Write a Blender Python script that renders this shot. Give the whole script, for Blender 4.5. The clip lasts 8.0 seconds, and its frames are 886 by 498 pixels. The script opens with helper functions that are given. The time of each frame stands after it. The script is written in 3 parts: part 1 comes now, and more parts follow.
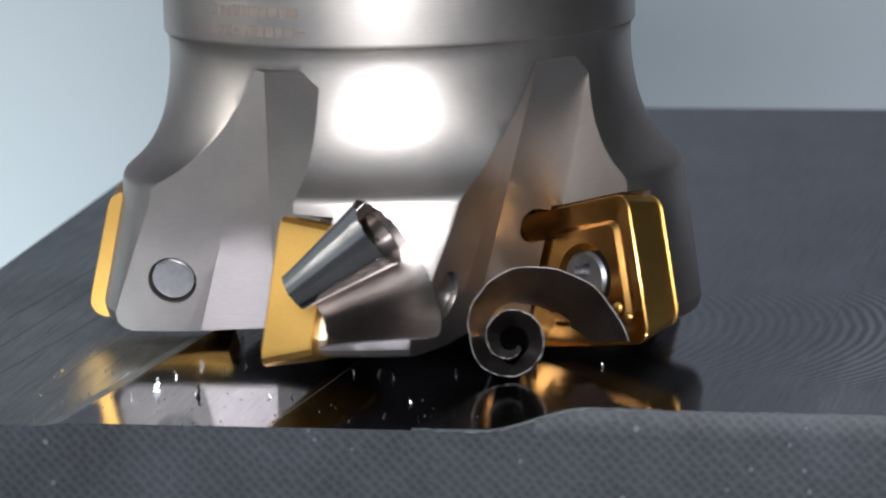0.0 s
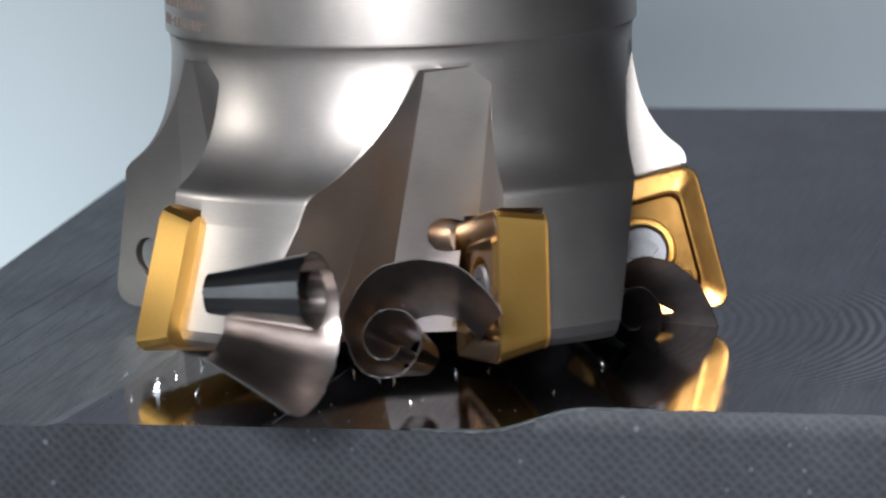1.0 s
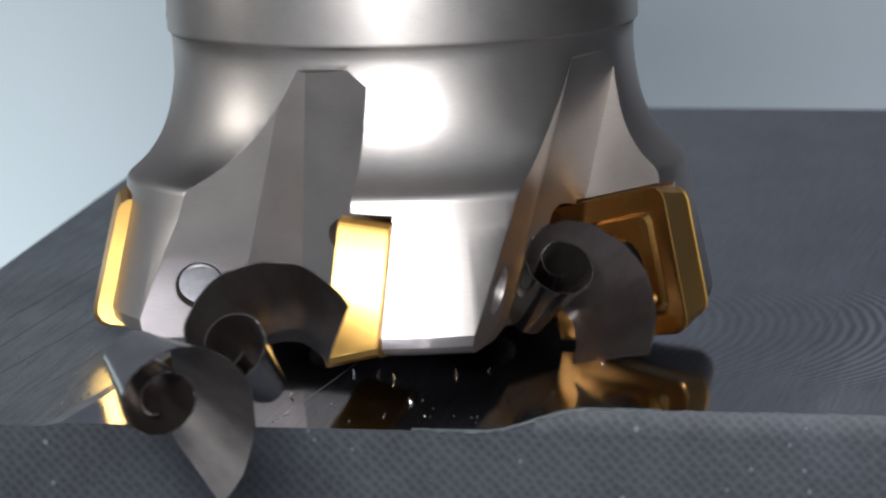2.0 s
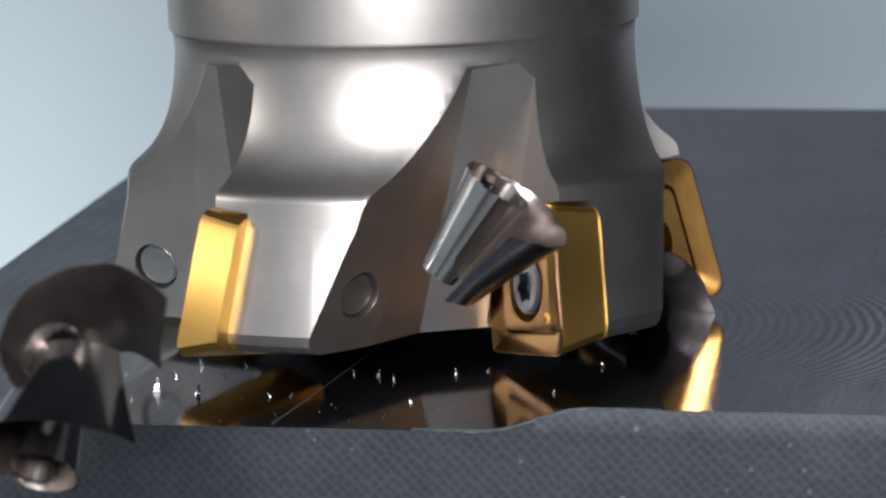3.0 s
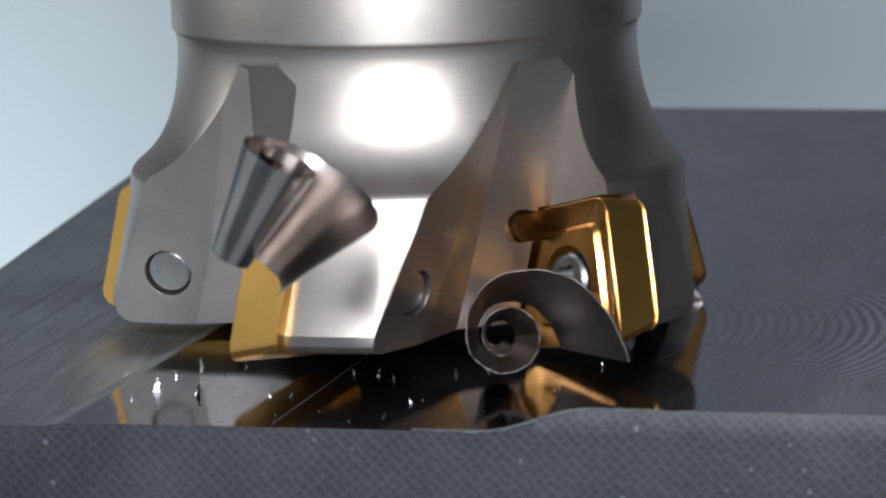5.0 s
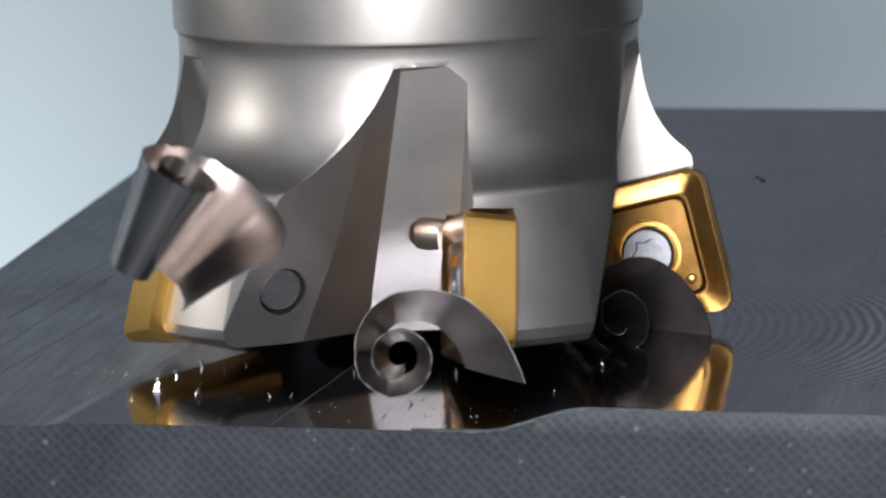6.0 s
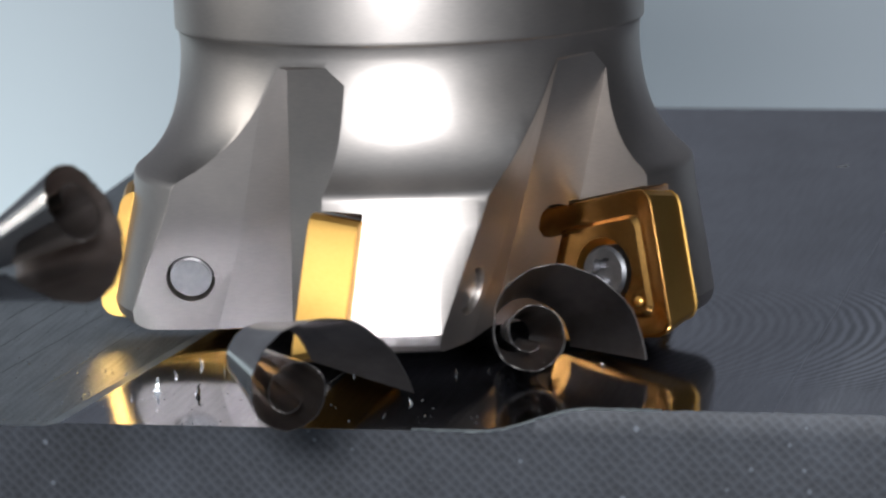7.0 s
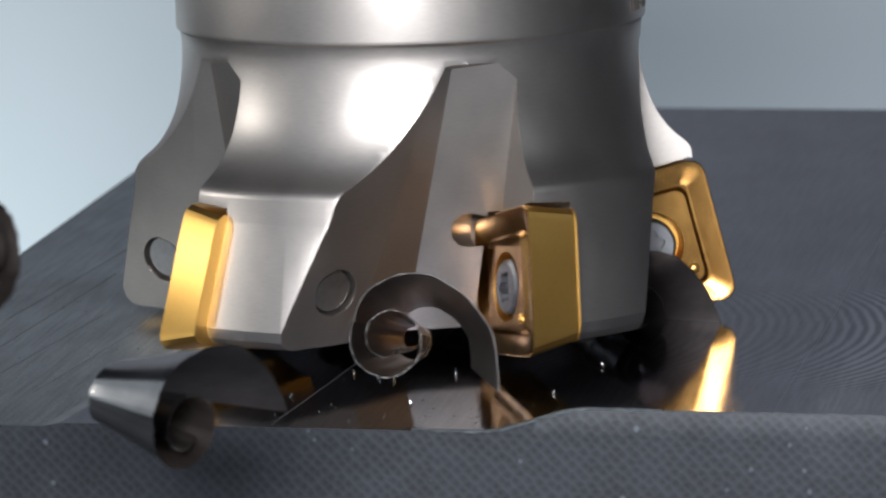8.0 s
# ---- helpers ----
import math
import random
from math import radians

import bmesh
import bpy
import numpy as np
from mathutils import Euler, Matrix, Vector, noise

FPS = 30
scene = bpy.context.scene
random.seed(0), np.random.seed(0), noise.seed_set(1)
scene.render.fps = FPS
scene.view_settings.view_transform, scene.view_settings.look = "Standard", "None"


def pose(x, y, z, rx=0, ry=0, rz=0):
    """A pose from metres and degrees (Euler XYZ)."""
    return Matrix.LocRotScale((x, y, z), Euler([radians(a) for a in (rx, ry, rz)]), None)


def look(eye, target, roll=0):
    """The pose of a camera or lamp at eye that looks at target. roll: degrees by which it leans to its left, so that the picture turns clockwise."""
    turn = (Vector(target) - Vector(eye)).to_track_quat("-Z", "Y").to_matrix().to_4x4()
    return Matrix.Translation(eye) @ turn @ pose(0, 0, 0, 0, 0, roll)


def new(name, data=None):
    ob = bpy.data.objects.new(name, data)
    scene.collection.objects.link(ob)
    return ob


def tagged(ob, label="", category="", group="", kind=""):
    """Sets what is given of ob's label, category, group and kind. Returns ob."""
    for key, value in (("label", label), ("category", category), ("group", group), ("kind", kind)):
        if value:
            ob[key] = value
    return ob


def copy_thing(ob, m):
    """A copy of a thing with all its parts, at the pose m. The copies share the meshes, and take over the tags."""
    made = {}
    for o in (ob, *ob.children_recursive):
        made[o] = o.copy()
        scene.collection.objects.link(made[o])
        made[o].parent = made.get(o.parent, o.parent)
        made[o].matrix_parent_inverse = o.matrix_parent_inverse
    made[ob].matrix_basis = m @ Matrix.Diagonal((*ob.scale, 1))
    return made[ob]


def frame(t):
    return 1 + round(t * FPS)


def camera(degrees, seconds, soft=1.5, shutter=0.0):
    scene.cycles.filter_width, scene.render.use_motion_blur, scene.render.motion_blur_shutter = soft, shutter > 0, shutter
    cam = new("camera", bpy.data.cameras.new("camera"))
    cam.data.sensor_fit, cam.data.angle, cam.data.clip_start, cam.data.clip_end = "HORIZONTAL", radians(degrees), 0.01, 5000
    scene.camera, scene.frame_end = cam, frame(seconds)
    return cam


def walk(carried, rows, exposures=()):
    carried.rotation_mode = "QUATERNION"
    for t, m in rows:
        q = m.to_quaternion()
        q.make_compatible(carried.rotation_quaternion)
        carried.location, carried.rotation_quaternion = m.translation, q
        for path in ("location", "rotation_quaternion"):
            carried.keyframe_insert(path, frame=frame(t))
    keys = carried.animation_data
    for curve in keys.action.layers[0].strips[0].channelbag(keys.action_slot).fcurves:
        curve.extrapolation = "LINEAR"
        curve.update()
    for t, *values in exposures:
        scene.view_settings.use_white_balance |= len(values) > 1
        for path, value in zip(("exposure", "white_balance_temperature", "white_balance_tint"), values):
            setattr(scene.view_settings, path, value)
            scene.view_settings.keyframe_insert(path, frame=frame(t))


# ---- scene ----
MM = 0.001
CLIP = 8.0

# ---- camera ----
cam = camera(10.0, CLIP, soft=2.3, shutter=0.5)
VIEW = look((0.0, -675.01 * MM, 114.88 * MM), (4.154 * MM, 1.589 * MM, 10.282 * MM), -1.683)
walk(cam, [(0.0, VIEW), (CLIP, VIEW)])
scene.view_settings.exposure = 0.12
cam.data.dof.use_dof = True
cam.data.dof.focus_distance = 0.655
cam.data.dof.aperture_fstop = 58.0

# ---- world and lamps ----
world = bpy.data.worlds.new("world")
scene.world = world
world.use_nodes = True
wbg = world.node_tree.nodes["Background"]
wbg.inputs["Color"].default_value = (0.76, 0.87, 1.0, 1)
wbg.inputs["Strength"].default_value = 0.355


def area_lamp(name, eye, target, wide, high, watts, colour):
    data = bpy.data.lights.new(name, "AREA")
    data.shape, data.size, data.size_y = "ELLIPSE", wide, high
    data.energy, data.color = watts, colour
    lamp = new(name, data)
    lamp.matrix_world = look(eye, target)
    return lamp


area_lamp("work_lamp_front", (-0.05, -0.46, 0.146), (0, 0, 0.03), 0.165, 0.075, 3.0, (0.965, 0.98, 1.025))
area_lamp("work_lamp_side", (-0.42, -0.04, 0.115), (0, 0, 0.03), 0.07, 0.07, 0.25, (1.0, 0.98, 0.95))


# ---- materials ----
def material(name):
    m = bpy.data.materials.new(name)
    m.use_nodes = True
    nt = m.node_tree
    return m, nt, nt.nodes["Principled BSDF"]


def node(nt, kind, **values):
    n = nt.nodes.new(kind)
    for key, value in values.items():
        n.inputs[key].default_value = value
    return n


def ramp(nt, fac, stops):
    n = nt.nodes.new("ShaderNodeValToRGB")
    while len(n.color_ramp.elements) < len(stops):
        n.color_ramp.elements.new(0.5)
    for el, (pos, col) in zip(n.color_ramp.elements, stops):
        el.position, el.color = pos, (*col, 1)
    nt.links.new(fac, n.inputs["Fac"])
    return n.outputs["Color"]


def math_node(nt, op, a, b=None, c=None):
    n = nt.nodes.new("ShaderNodeMath")
    n.operation = op
    for i, v in enumerate((a, b, c)):
        if v is None:
            continue
        if isinstance(v, (int, float)):
            n.inputs[i].default_value = v
        else:
            nt.links.new(v, n.inputs[i])
    return n.outputs[0]


def metal(name, dark, light, rough, rough_spread, grain, stretch, bump, metallic=1.0):
    """A metal with grain of its own size (per metre), stretched along the axes, and broad stains."""
    m, nt, b = material(name)
    tc = nt.nodes.new("ShaderNodeTexCoord")
    mp = nt.nodes.new("ShaderNodeMapping")
    mp.inputs["Scale"].default_value = stretch
    nt.links.new(tc.outputs["Object"], mp.inputs["Vector"])
    fine = node(nt, "ShaderNodeTexNoise", Scale=grain, Detail=4.0, Roughness=0.6)
    nt.links.new(mp.outputs[0], fine.inputs["Vector"])
    broad = node(nt, "ShaderNodeTexNoise", Scale=140.0, Detail=3.0)
    nt.links.new(tc.outputs["Object"], broad.inputs["Vector"])
    mixed = math_node(nt, "ADD", math_node(nt, "MULTIPLY", fine.outputs["Fac"], 0.45), math_node(nt, "MULTIPLY", broad.outputs["Fac"], 0.55))
    nt.links.new(ramp(nt, mixed, [(0.3, dark), (0.7, light)]), b.inputs["Base Color"])
    nt.links.new(math_node(nt, "MULTIPLY_ADD", mixed, rough_spread, rough - rough_spread * 0.5), b.inputs["Roughness"])
    bn = node(nt, "ShaderNodeBump", Strength=bump, Distance=0.00004)
    nt.links.new(fine.outputs["Fac"], bn.inputs["Height"])
    nt.links.new(bn.outputs[0], b.inputs["Normal"])
    b.inputs["Metallic"].default_value = metallic
    return m


BODY = metal("satin_nickel_steel", (0.42, 0.385, 0.36), (0.52, 0.476, 0.438), 0.40, 0.10, 900.0, (1, 1, 6), 0.06)
GOLD = metal("golden_nitride_coating", (0.82, 0.46, 0.115), (0.89, 0.53, 0.15), 0.34, 0.06, 1600.0, (4, 1, 1), 0.03)
# rake: darker copy of the gold coating, its dim reflections put into the colour
GOLD_LAND = metal("shaded_nitride_rake", (0.34, 0.165, 0.045), (0.50, 0.27, 0.08), 0.22, 0.12, 1600.0, (1, 1, 1), 0.03)
SCREW = metal("oiled_steel_screw", (0.17, 0.17, 0.18), (0.30, 0.30, 0.31), 0.36, 0.2, 1500.0, (1, 1, 1), 0.2)
PLUG = metal("bare_steel_pin", (0.33, 0.325, 0.32), (0.50, 0.49, 0.48), 0.38, 0.2, 1200.0, (1, 1, 1), 0.25)
CHIP = metal("burnished_chip_steel", (0.40, 0.385, 0.37), (0.64, 0.62, 0.60), 0.15, 0.10, 500.0, (1, 1, 0.12), 0.10)
CHIP_SATIN = metal("satin_chip_steel", (0.50, 0.485, 0.475), (0.72, 0.70, 0.69), 0.27, 0.12, 500.0, (1, 1, 0.12), 0.12)
# chip steel darkened at the edges to hold down the lamp's glare
CHIP_EDGE = metal("darkened_chip_edge", (0.05, 0.047, 0.046), (0.12, 0.113, 0.11), 0.5, 0.1, 900.0, (1, 1, 1), 0.2)
CHIP_MATT = metal("matt_chip_steel", (0.23, 0.20, 0.187), (0.37, 0.325, 0.305), 0.31, 0.12, 900.0, (1, 1, 0.2), 0.25)
STEP = metal("pale_brushed_steel", (0.34, 0.385, 0.40), (0.52, 0.57, 0.58), 0.42, 0.15, 1400.0, (1, 0.1, 1), 0.2)
SCORE = metal("dull_scored_steel", (0.14, 0.15, 0.165), (0.26, 0.275, 0.29), 0.55, 0.1, 1400.0, (1, 1, 1), 0.2)
SPLINTER = metal("bright_splinter_steel", (0.6, 0.6, 0.6), (0.8, 0.8, 0.8), 0.15, 0.1, 2000.0, (1, 1, 1), 0.2)
INK = metal("etched_marking", (0.10, 0.078, 0.065), (0.17, 0.14, 0.12), 0.7, 0.1, 2000.0, (1, 1, 1), 0.1, 0.0)


SKEW = 0.12  # the fresh floor's edge runs a little askew to the block


def milled_steel():
    """The milled top: arcs left by the cutter, mirror-bright where it has just passed."""
    m, nt, b = material("milled_steel")
    tc = nt.nodes.new("ShaderNodeTexCoord")
    sep = nt.nodes.new("ShaderNodeSeparateXYZ")
    nt.links.new(tc.outputs["Object"], sep.inputs[0])
    x, y = sep.outputs["X"], sep.outputs["Y"]
    half = math_node(nt, "SQRT", math_node(nt, "MAXIMUM", math_node(nt, "SUBTRACT", 0.043 ** 2, math_node(nt, "MULTIPLY", y, y)), 0.0))
    wob = node(nt, "ShaderNodeTexNoise", Scale=160.0, Detail=2.0)
    nt.links.new(tc.outputs["Object"], wob.inputs["Vector"])
    phase = math_node(nt, "ADD", math_node(nt, "SUBTRACT", x, half), math_node(nt, "MULTIPLY", wob.outputs["Fac"], 0.0008))
    fresh = node(nt, "ShaderNodeMapRange")
    fresh.inputs["From Min"].default_value, fresh.inputs["From Max"].default_value = -0.032, -0.0295
    nt.links.new(math_node(nt, "SUBTRACT", x, math_node(nt, "MULTIPLY_ADD", y, SKEW, SKEW * 0.035)), fresh.inputs["Value"])
    swept = node(nt, "ShaderNodeMapRange")
    swept.inputs["From Min"].default_value, swept.inputs["From Max"].default_value = 0.036, 0.022
    nt.links.new(math_node(nt, "ABSOLUTE", y), swept.inputs["Value"])
    arcs = math_node(nt, "MULTIPLY", math_node(nt, "SINE", math_node(nt, "MULTIPLY", phase, 2 * math.pi / 0.0017)), math_node(nt, "MULTIPLY", swept.outputs[0], fresh.outputs[0]))
    fine = node(nt, "ShaderNodeTexNoise", Scale=1500.0, Detail=3.0)
    mp = nt.nodes.new("ShaderNodeMapping")
    mp.inputs["Scale"].default_value = (1.0, 0.06, 1.0)
    nt.links.new(tc.outputs["Object"], mp.inputs["Vector"])
    nt.links.new(mp.outputs[0], fine.inputs["Vector"])
    broad = node(nt, "ShaderNodeTexNoise", Scale=45.0, Detail=4.0)
    nt.links.new(tc.outputs["Object"], broad.inputs["Vector"])
    worn = node(nt, "ShaderNodeMapRange")
    worn.inputs["From Min"].default_value, worn.inputs["From Max"].default_value = 0.049, 0.062
    nt.links.new(x, worn.inputs["Value"])
    bright = math_node(nt, "MULTIPLY", fresh.outputs[0], math_node(nt, "SUBTRACT", 1.0, worn.outputs[0]))
    rough = math_node(nt, "ADD", math_node(nt, "MULTIPLY_ADD", bright, -0.34, 0.42), math_node(nt, "MULTIPLY", broad.outputs["Fac"], 0.05))
    nt.links.new(rough, b.inputs["Roughness"])
    speck = node(nt, "ShaderNodeTexNoise", Scale=2600.0, Detail=2.0)
    nt.links.new(tc.outputs["Object"], speck.inputs["Vector"])
    dull = math_node(nt, "SUBTRACT", 1.0, bright)
    mixed = math_node(nt, "ADD", math_node(nt, "MULTIPLY", fine.outputs["Fac"], 0.35), math_node(nt, "MULTIPLY", broad.outputs["Fac"], 0.35))
    mixed = math_node(nt, "ADD", mixed, math_node(nt, "MULTIPLY", speck.outputs["Fac"], 0.30))
    mixed = math_node(nt, "ADD", mixed, math_node(nt, "MULTIPLY", math_node(nt, "MULTIPLY", arcs, math_node(nt, "MAXIMUM", dull, 0.35)), 0.19))
    older = nt.nodes.new("ShaderNodeMixRGB")
    nt.links.new(fresh.outputs[0], older.inputs[0])
    nt.links.new(ramp(nt, mixed, [(0.36, (0.28, 0.315, 0.33)), (0.64, (0.56, 0.61, 0.63))]), older.inputs[1])
    newer = nt.nodes.new("ShaderNodeMixRGB")
    nt.links.new(bright, newer.inputs[0])
    nt.links.new(ramp(nt, mixed, [(0.36, (0.33, 0.35, 0.39)), (0.64, (0.60, 0.63, 0.69))]), newer.inputs[1])
    nt.links.new(ramp(nt, mixed, [(0.36, (0.17, 0.176, 0.205)), (0.64, (0.37, 0.38, 0.43))]), newer.inputs[2])
    nt.links.new(newer.outputs[0], older.inputs[2])
    nt.links.new(older.outputs[0], b.inputs["Base Color"])
    b.inputs["Metallic"].default_value = 1.0
    height = math_node(nt, "ADD", math_node(nt, "MULTIPLY", arcs, math_node(nt, "MULTIPLY_ADD", bright, -0.42, 0.5)), fine.outputs["Fac"])
    bn = node(nt, "ShaderNodeBump", Strength=0.16, Distance=0.00006)
    nt.links.new(height, bn.inputs["Height"])
    nt.links.new(bn.outputs[0], b.inputs["Normal"])
    return m


def raw_side():
    """The dark rolled side of the workpiece with its dimpled, scratched skin."""
    m, nt, b = material("dark_dimpled_steel_side")
    tc = nt.nodes.new("ShaderNodeTexCoord")
    vor = node(nt, "ShaderNodeTexVoronoi", Scale=880.0, Randomness=0.35)
    turn = nt.nodes.new("ShaderNodeMapping")
    turn.inputs["Rotation"].default_value = (0, radians(43), 0)
    nt.links.new(tc.outputs["Object"], turn.inputs["Vector"])
    nt.links.new(turn.outputs[0], vor.inputs["Vector"])
    broad = node(nt, "ShaderNodeTexNoise", Scale=60.0, Detail=5.0, Roughness=0.65)
    nt.links.new(tc.outputs["Object"], broad.inputs["Vector"])
    mixed = math_node(nt, "ADD", math_node(nt, "MULTIPLY", vor.outputs["Distance"], 0.28), math_node(nt, "MULTIPLY", broad.outputs["Fac"], 0.6))
    nt.links.new(ramp(nt, mixed, [(0.26, (0.009, 0.0105, 0.0138)), (0.62, (0.036, 0.0415, 0.052))]), b.inputs["Base Color"])
    dust = node(nt, "ShaderNodeTexVoronoi", Scale=260.0, Randomness=1.0)
    nt.links.new(tc.outputs["Object"], dust.inputs["Vector"])
    flecks = ramp(nt, math_node(nt, "ADD", dust.outputs["Distance"], math_node(nt, "MULTIPLY", broad.outputs["Fac"], 0.35)), [(0.20, (0.07, 0.078, 0.09)), (0.30, (0, 0, 0))])
    lighter = nt.nodes.new("ShaderNodeMixRGB")
    lighter.blend_type = "ADD"
    lighter.inputs[0].default_value = 1.0
    nt.links.new(b.inputs["Base Color"].links[0].from_socket, lighter.inputs[1])
    nt.links.new(flecks, lighter.inputs[2])
    nt.links.new(lighter.outputs[0], b.inputs["Base Color"])
    b.inputs["Metallic"].default_value = 0.2
    b.inputs["Roughness"].default_value = 0.6
    bn = node(nt, "ShaderNodeBump", Strength=0.4, Distance=0.00014)
    nt.links.new(vor.outputs["Distance"], bn.inputs["Height"])
    nt.links.new(bn.outputs[0], b.inputs["Normal"])
    return m


MILLED, SIDE = milled_steel(), raw_side()


def backdrop_material():
    m, nt, b = material("glowing_enclosure_wall")
    tc = nt.nodes.new("ShaderNodeTexCoord")
    sep = nt.nodes.new("ShaderNodeSeparateXYZ")
    nt.links.new(tc.outputs["Object"], sep.inputs[0])
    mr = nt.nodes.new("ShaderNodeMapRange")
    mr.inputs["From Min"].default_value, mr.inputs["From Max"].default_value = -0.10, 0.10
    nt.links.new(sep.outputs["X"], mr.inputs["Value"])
    # the wall's light is painted in: emission, brighter on the left
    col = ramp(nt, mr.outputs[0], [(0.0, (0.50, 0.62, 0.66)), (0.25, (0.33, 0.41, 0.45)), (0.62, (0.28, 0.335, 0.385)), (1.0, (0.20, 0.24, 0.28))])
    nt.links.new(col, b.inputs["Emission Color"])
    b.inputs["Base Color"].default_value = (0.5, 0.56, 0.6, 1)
    # the painted glow weakens with height
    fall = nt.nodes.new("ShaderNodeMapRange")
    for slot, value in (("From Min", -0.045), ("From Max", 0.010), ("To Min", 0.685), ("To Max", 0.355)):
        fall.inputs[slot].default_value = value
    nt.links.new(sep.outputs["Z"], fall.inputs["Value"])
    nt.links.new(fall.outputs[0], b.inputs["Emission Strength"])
    b.inputs["Roughness"].default_value = 0.8
    return m


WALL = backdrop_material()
# grey of the added, unseen wall that the floor mirrors
DARK_WALL = metal("reflected_wall_grey", (0.195, 0.206, 0.235), (0.26, 0.275, 0.31), 0.7, 0.1, 300.0, (1, 1, 1), 0.05, 0.0)


# ---- mesh helpers ----
def mesh_of(name, bm, mat, smooth=None):
    bmesh.ops.recalc_face_normals(bm, faces=bm.faces)
    me = bpy.data.meshes.new(name)
    bm.to_mesh(me)
    bm.free()
    me.materials.append(mat)
    if smooth:
        me.shade_smooth()
        me.set_sharp_from_angle(angle=radians(smooth))
    return me


def part(name, bm, mat, parent=None, label="", smooth=None, at=None):
    ob = new(name, mesh_of(name, bm, mat, smooth))
    if parent:
        ob.parent = parent
    if at:
        ob.matrix_basis = at
    return tagged(ob, label) if label else ob


def box(bm, x0, x1, y0, y1, z0, z1):
    return bmesh.ops.create_cube(bm, size=1, matrix=Matrix.Translation(((x0 + x1) / 2, (y0 + y1) / 2, (z0 + z1) / 2)) @ Matrix.Diagonal((x1 - x0, y1 - y0, z1 - z0, 1)))["verts"]


def lathe(profile, n):
    """A turned solid from (radius, height) pairs; the first and last lie on the axis."""
    bm = bmesh.new()
    rings = []
    for r, z in profile:
        if r < 1e-9:
            rings.append([bm.verts.new((0, 0, z))])
        else:
            rings.append([bm.verts.new((r * math.sin(2 * math.pi * i / n), -r * math.cos(2 * math.pi * i / n), z)) for i in range(n)])
    for a, b in zip(rings, rings[1:]):
        for i in range(n):
            j = (i + 1) % n
            vs = [a[i % len(a)], a[j % len(a)], b[j % len(b)], b[i % len(b)]]
            bm.faces.new(list(dict.fromkeys(vs)))
    return bm


def hull(planes, size):
    """The solid left of a cube when only what lies on the far side of each plane (normal, distance) is kept."""
    bm = bmesh.new()
    bmesh.ops.create_cube(bm, size=size)
    for no, d in planes:
        no = Vector(no).normalized()
        cut = bmesh.ops.bisect_plane(bm, geom=bm.verts[:] + bm.edges[:] + bm.faces[:], plane_co=no * d, plane_no=no, clear_inner=True)
        bmesh.ops.holes_fill(bm, edges=[e for e in bm.edges if e.is_boundary], sides=0)
    return bm


def polar(r, az, z):
    """Millimetres, degrees: azimuth 0 looks to -y and grows towards +x."""
    a = radians(az)
    return Vector((r * math.sin(a), -r * math.cos(a), z)) * MM


def carve(bm, tools):
    """bm minus the solids in tools."""
    base = new("carve_base", mesh_of("carve_base", bm, BODY))
    made = [base]
    for tool in tools:
        t = new("carve_tool", mesh_of("carve_tool", tool, BODY))
        made.append(t)
        mod = base.modifiers.new("cut", "BOOLEAN")
        mod.operation, mod.object, mod.solver = "DIFFERENCE", t, "EXACT"
    me = bpy.data.meshes.new_from_object(base.evaluated_get(bpy.context.evaluated_depsgraph_get()))
    base.modifiers.clear()
    base.data = me
    edge = base.modifiers.new("edge", "BEVEL")
    edge.width, edge.segments, edge.limit_method, edge.angle_limit = 0.34 * MM, 2, "ANGLE", radians(28)
    edge.use_clamp_overlap = True
    bpy.context.view_layer.update()
    me = bpy.data.meshes.new_from_object(base.evaluated_get(bpy.context.evaluated_depsgraph_get()))
    for ob in made:
        bpy.data.objects.remove(ob)
    return me


# ---- the workpiece, its table and the wall behind ----
YAW = -12.5
LEAN = 2.862
BLOCK = pose(0, 0, 0, LEAN) @ pose(0, 0, 0, 0, 0, YAW)
X0, X1, Y0, Y1 = -69.0 * MM, 190 * MM, -57.8 * MM, 167.8 * MM
BAND = -30.5 * MM


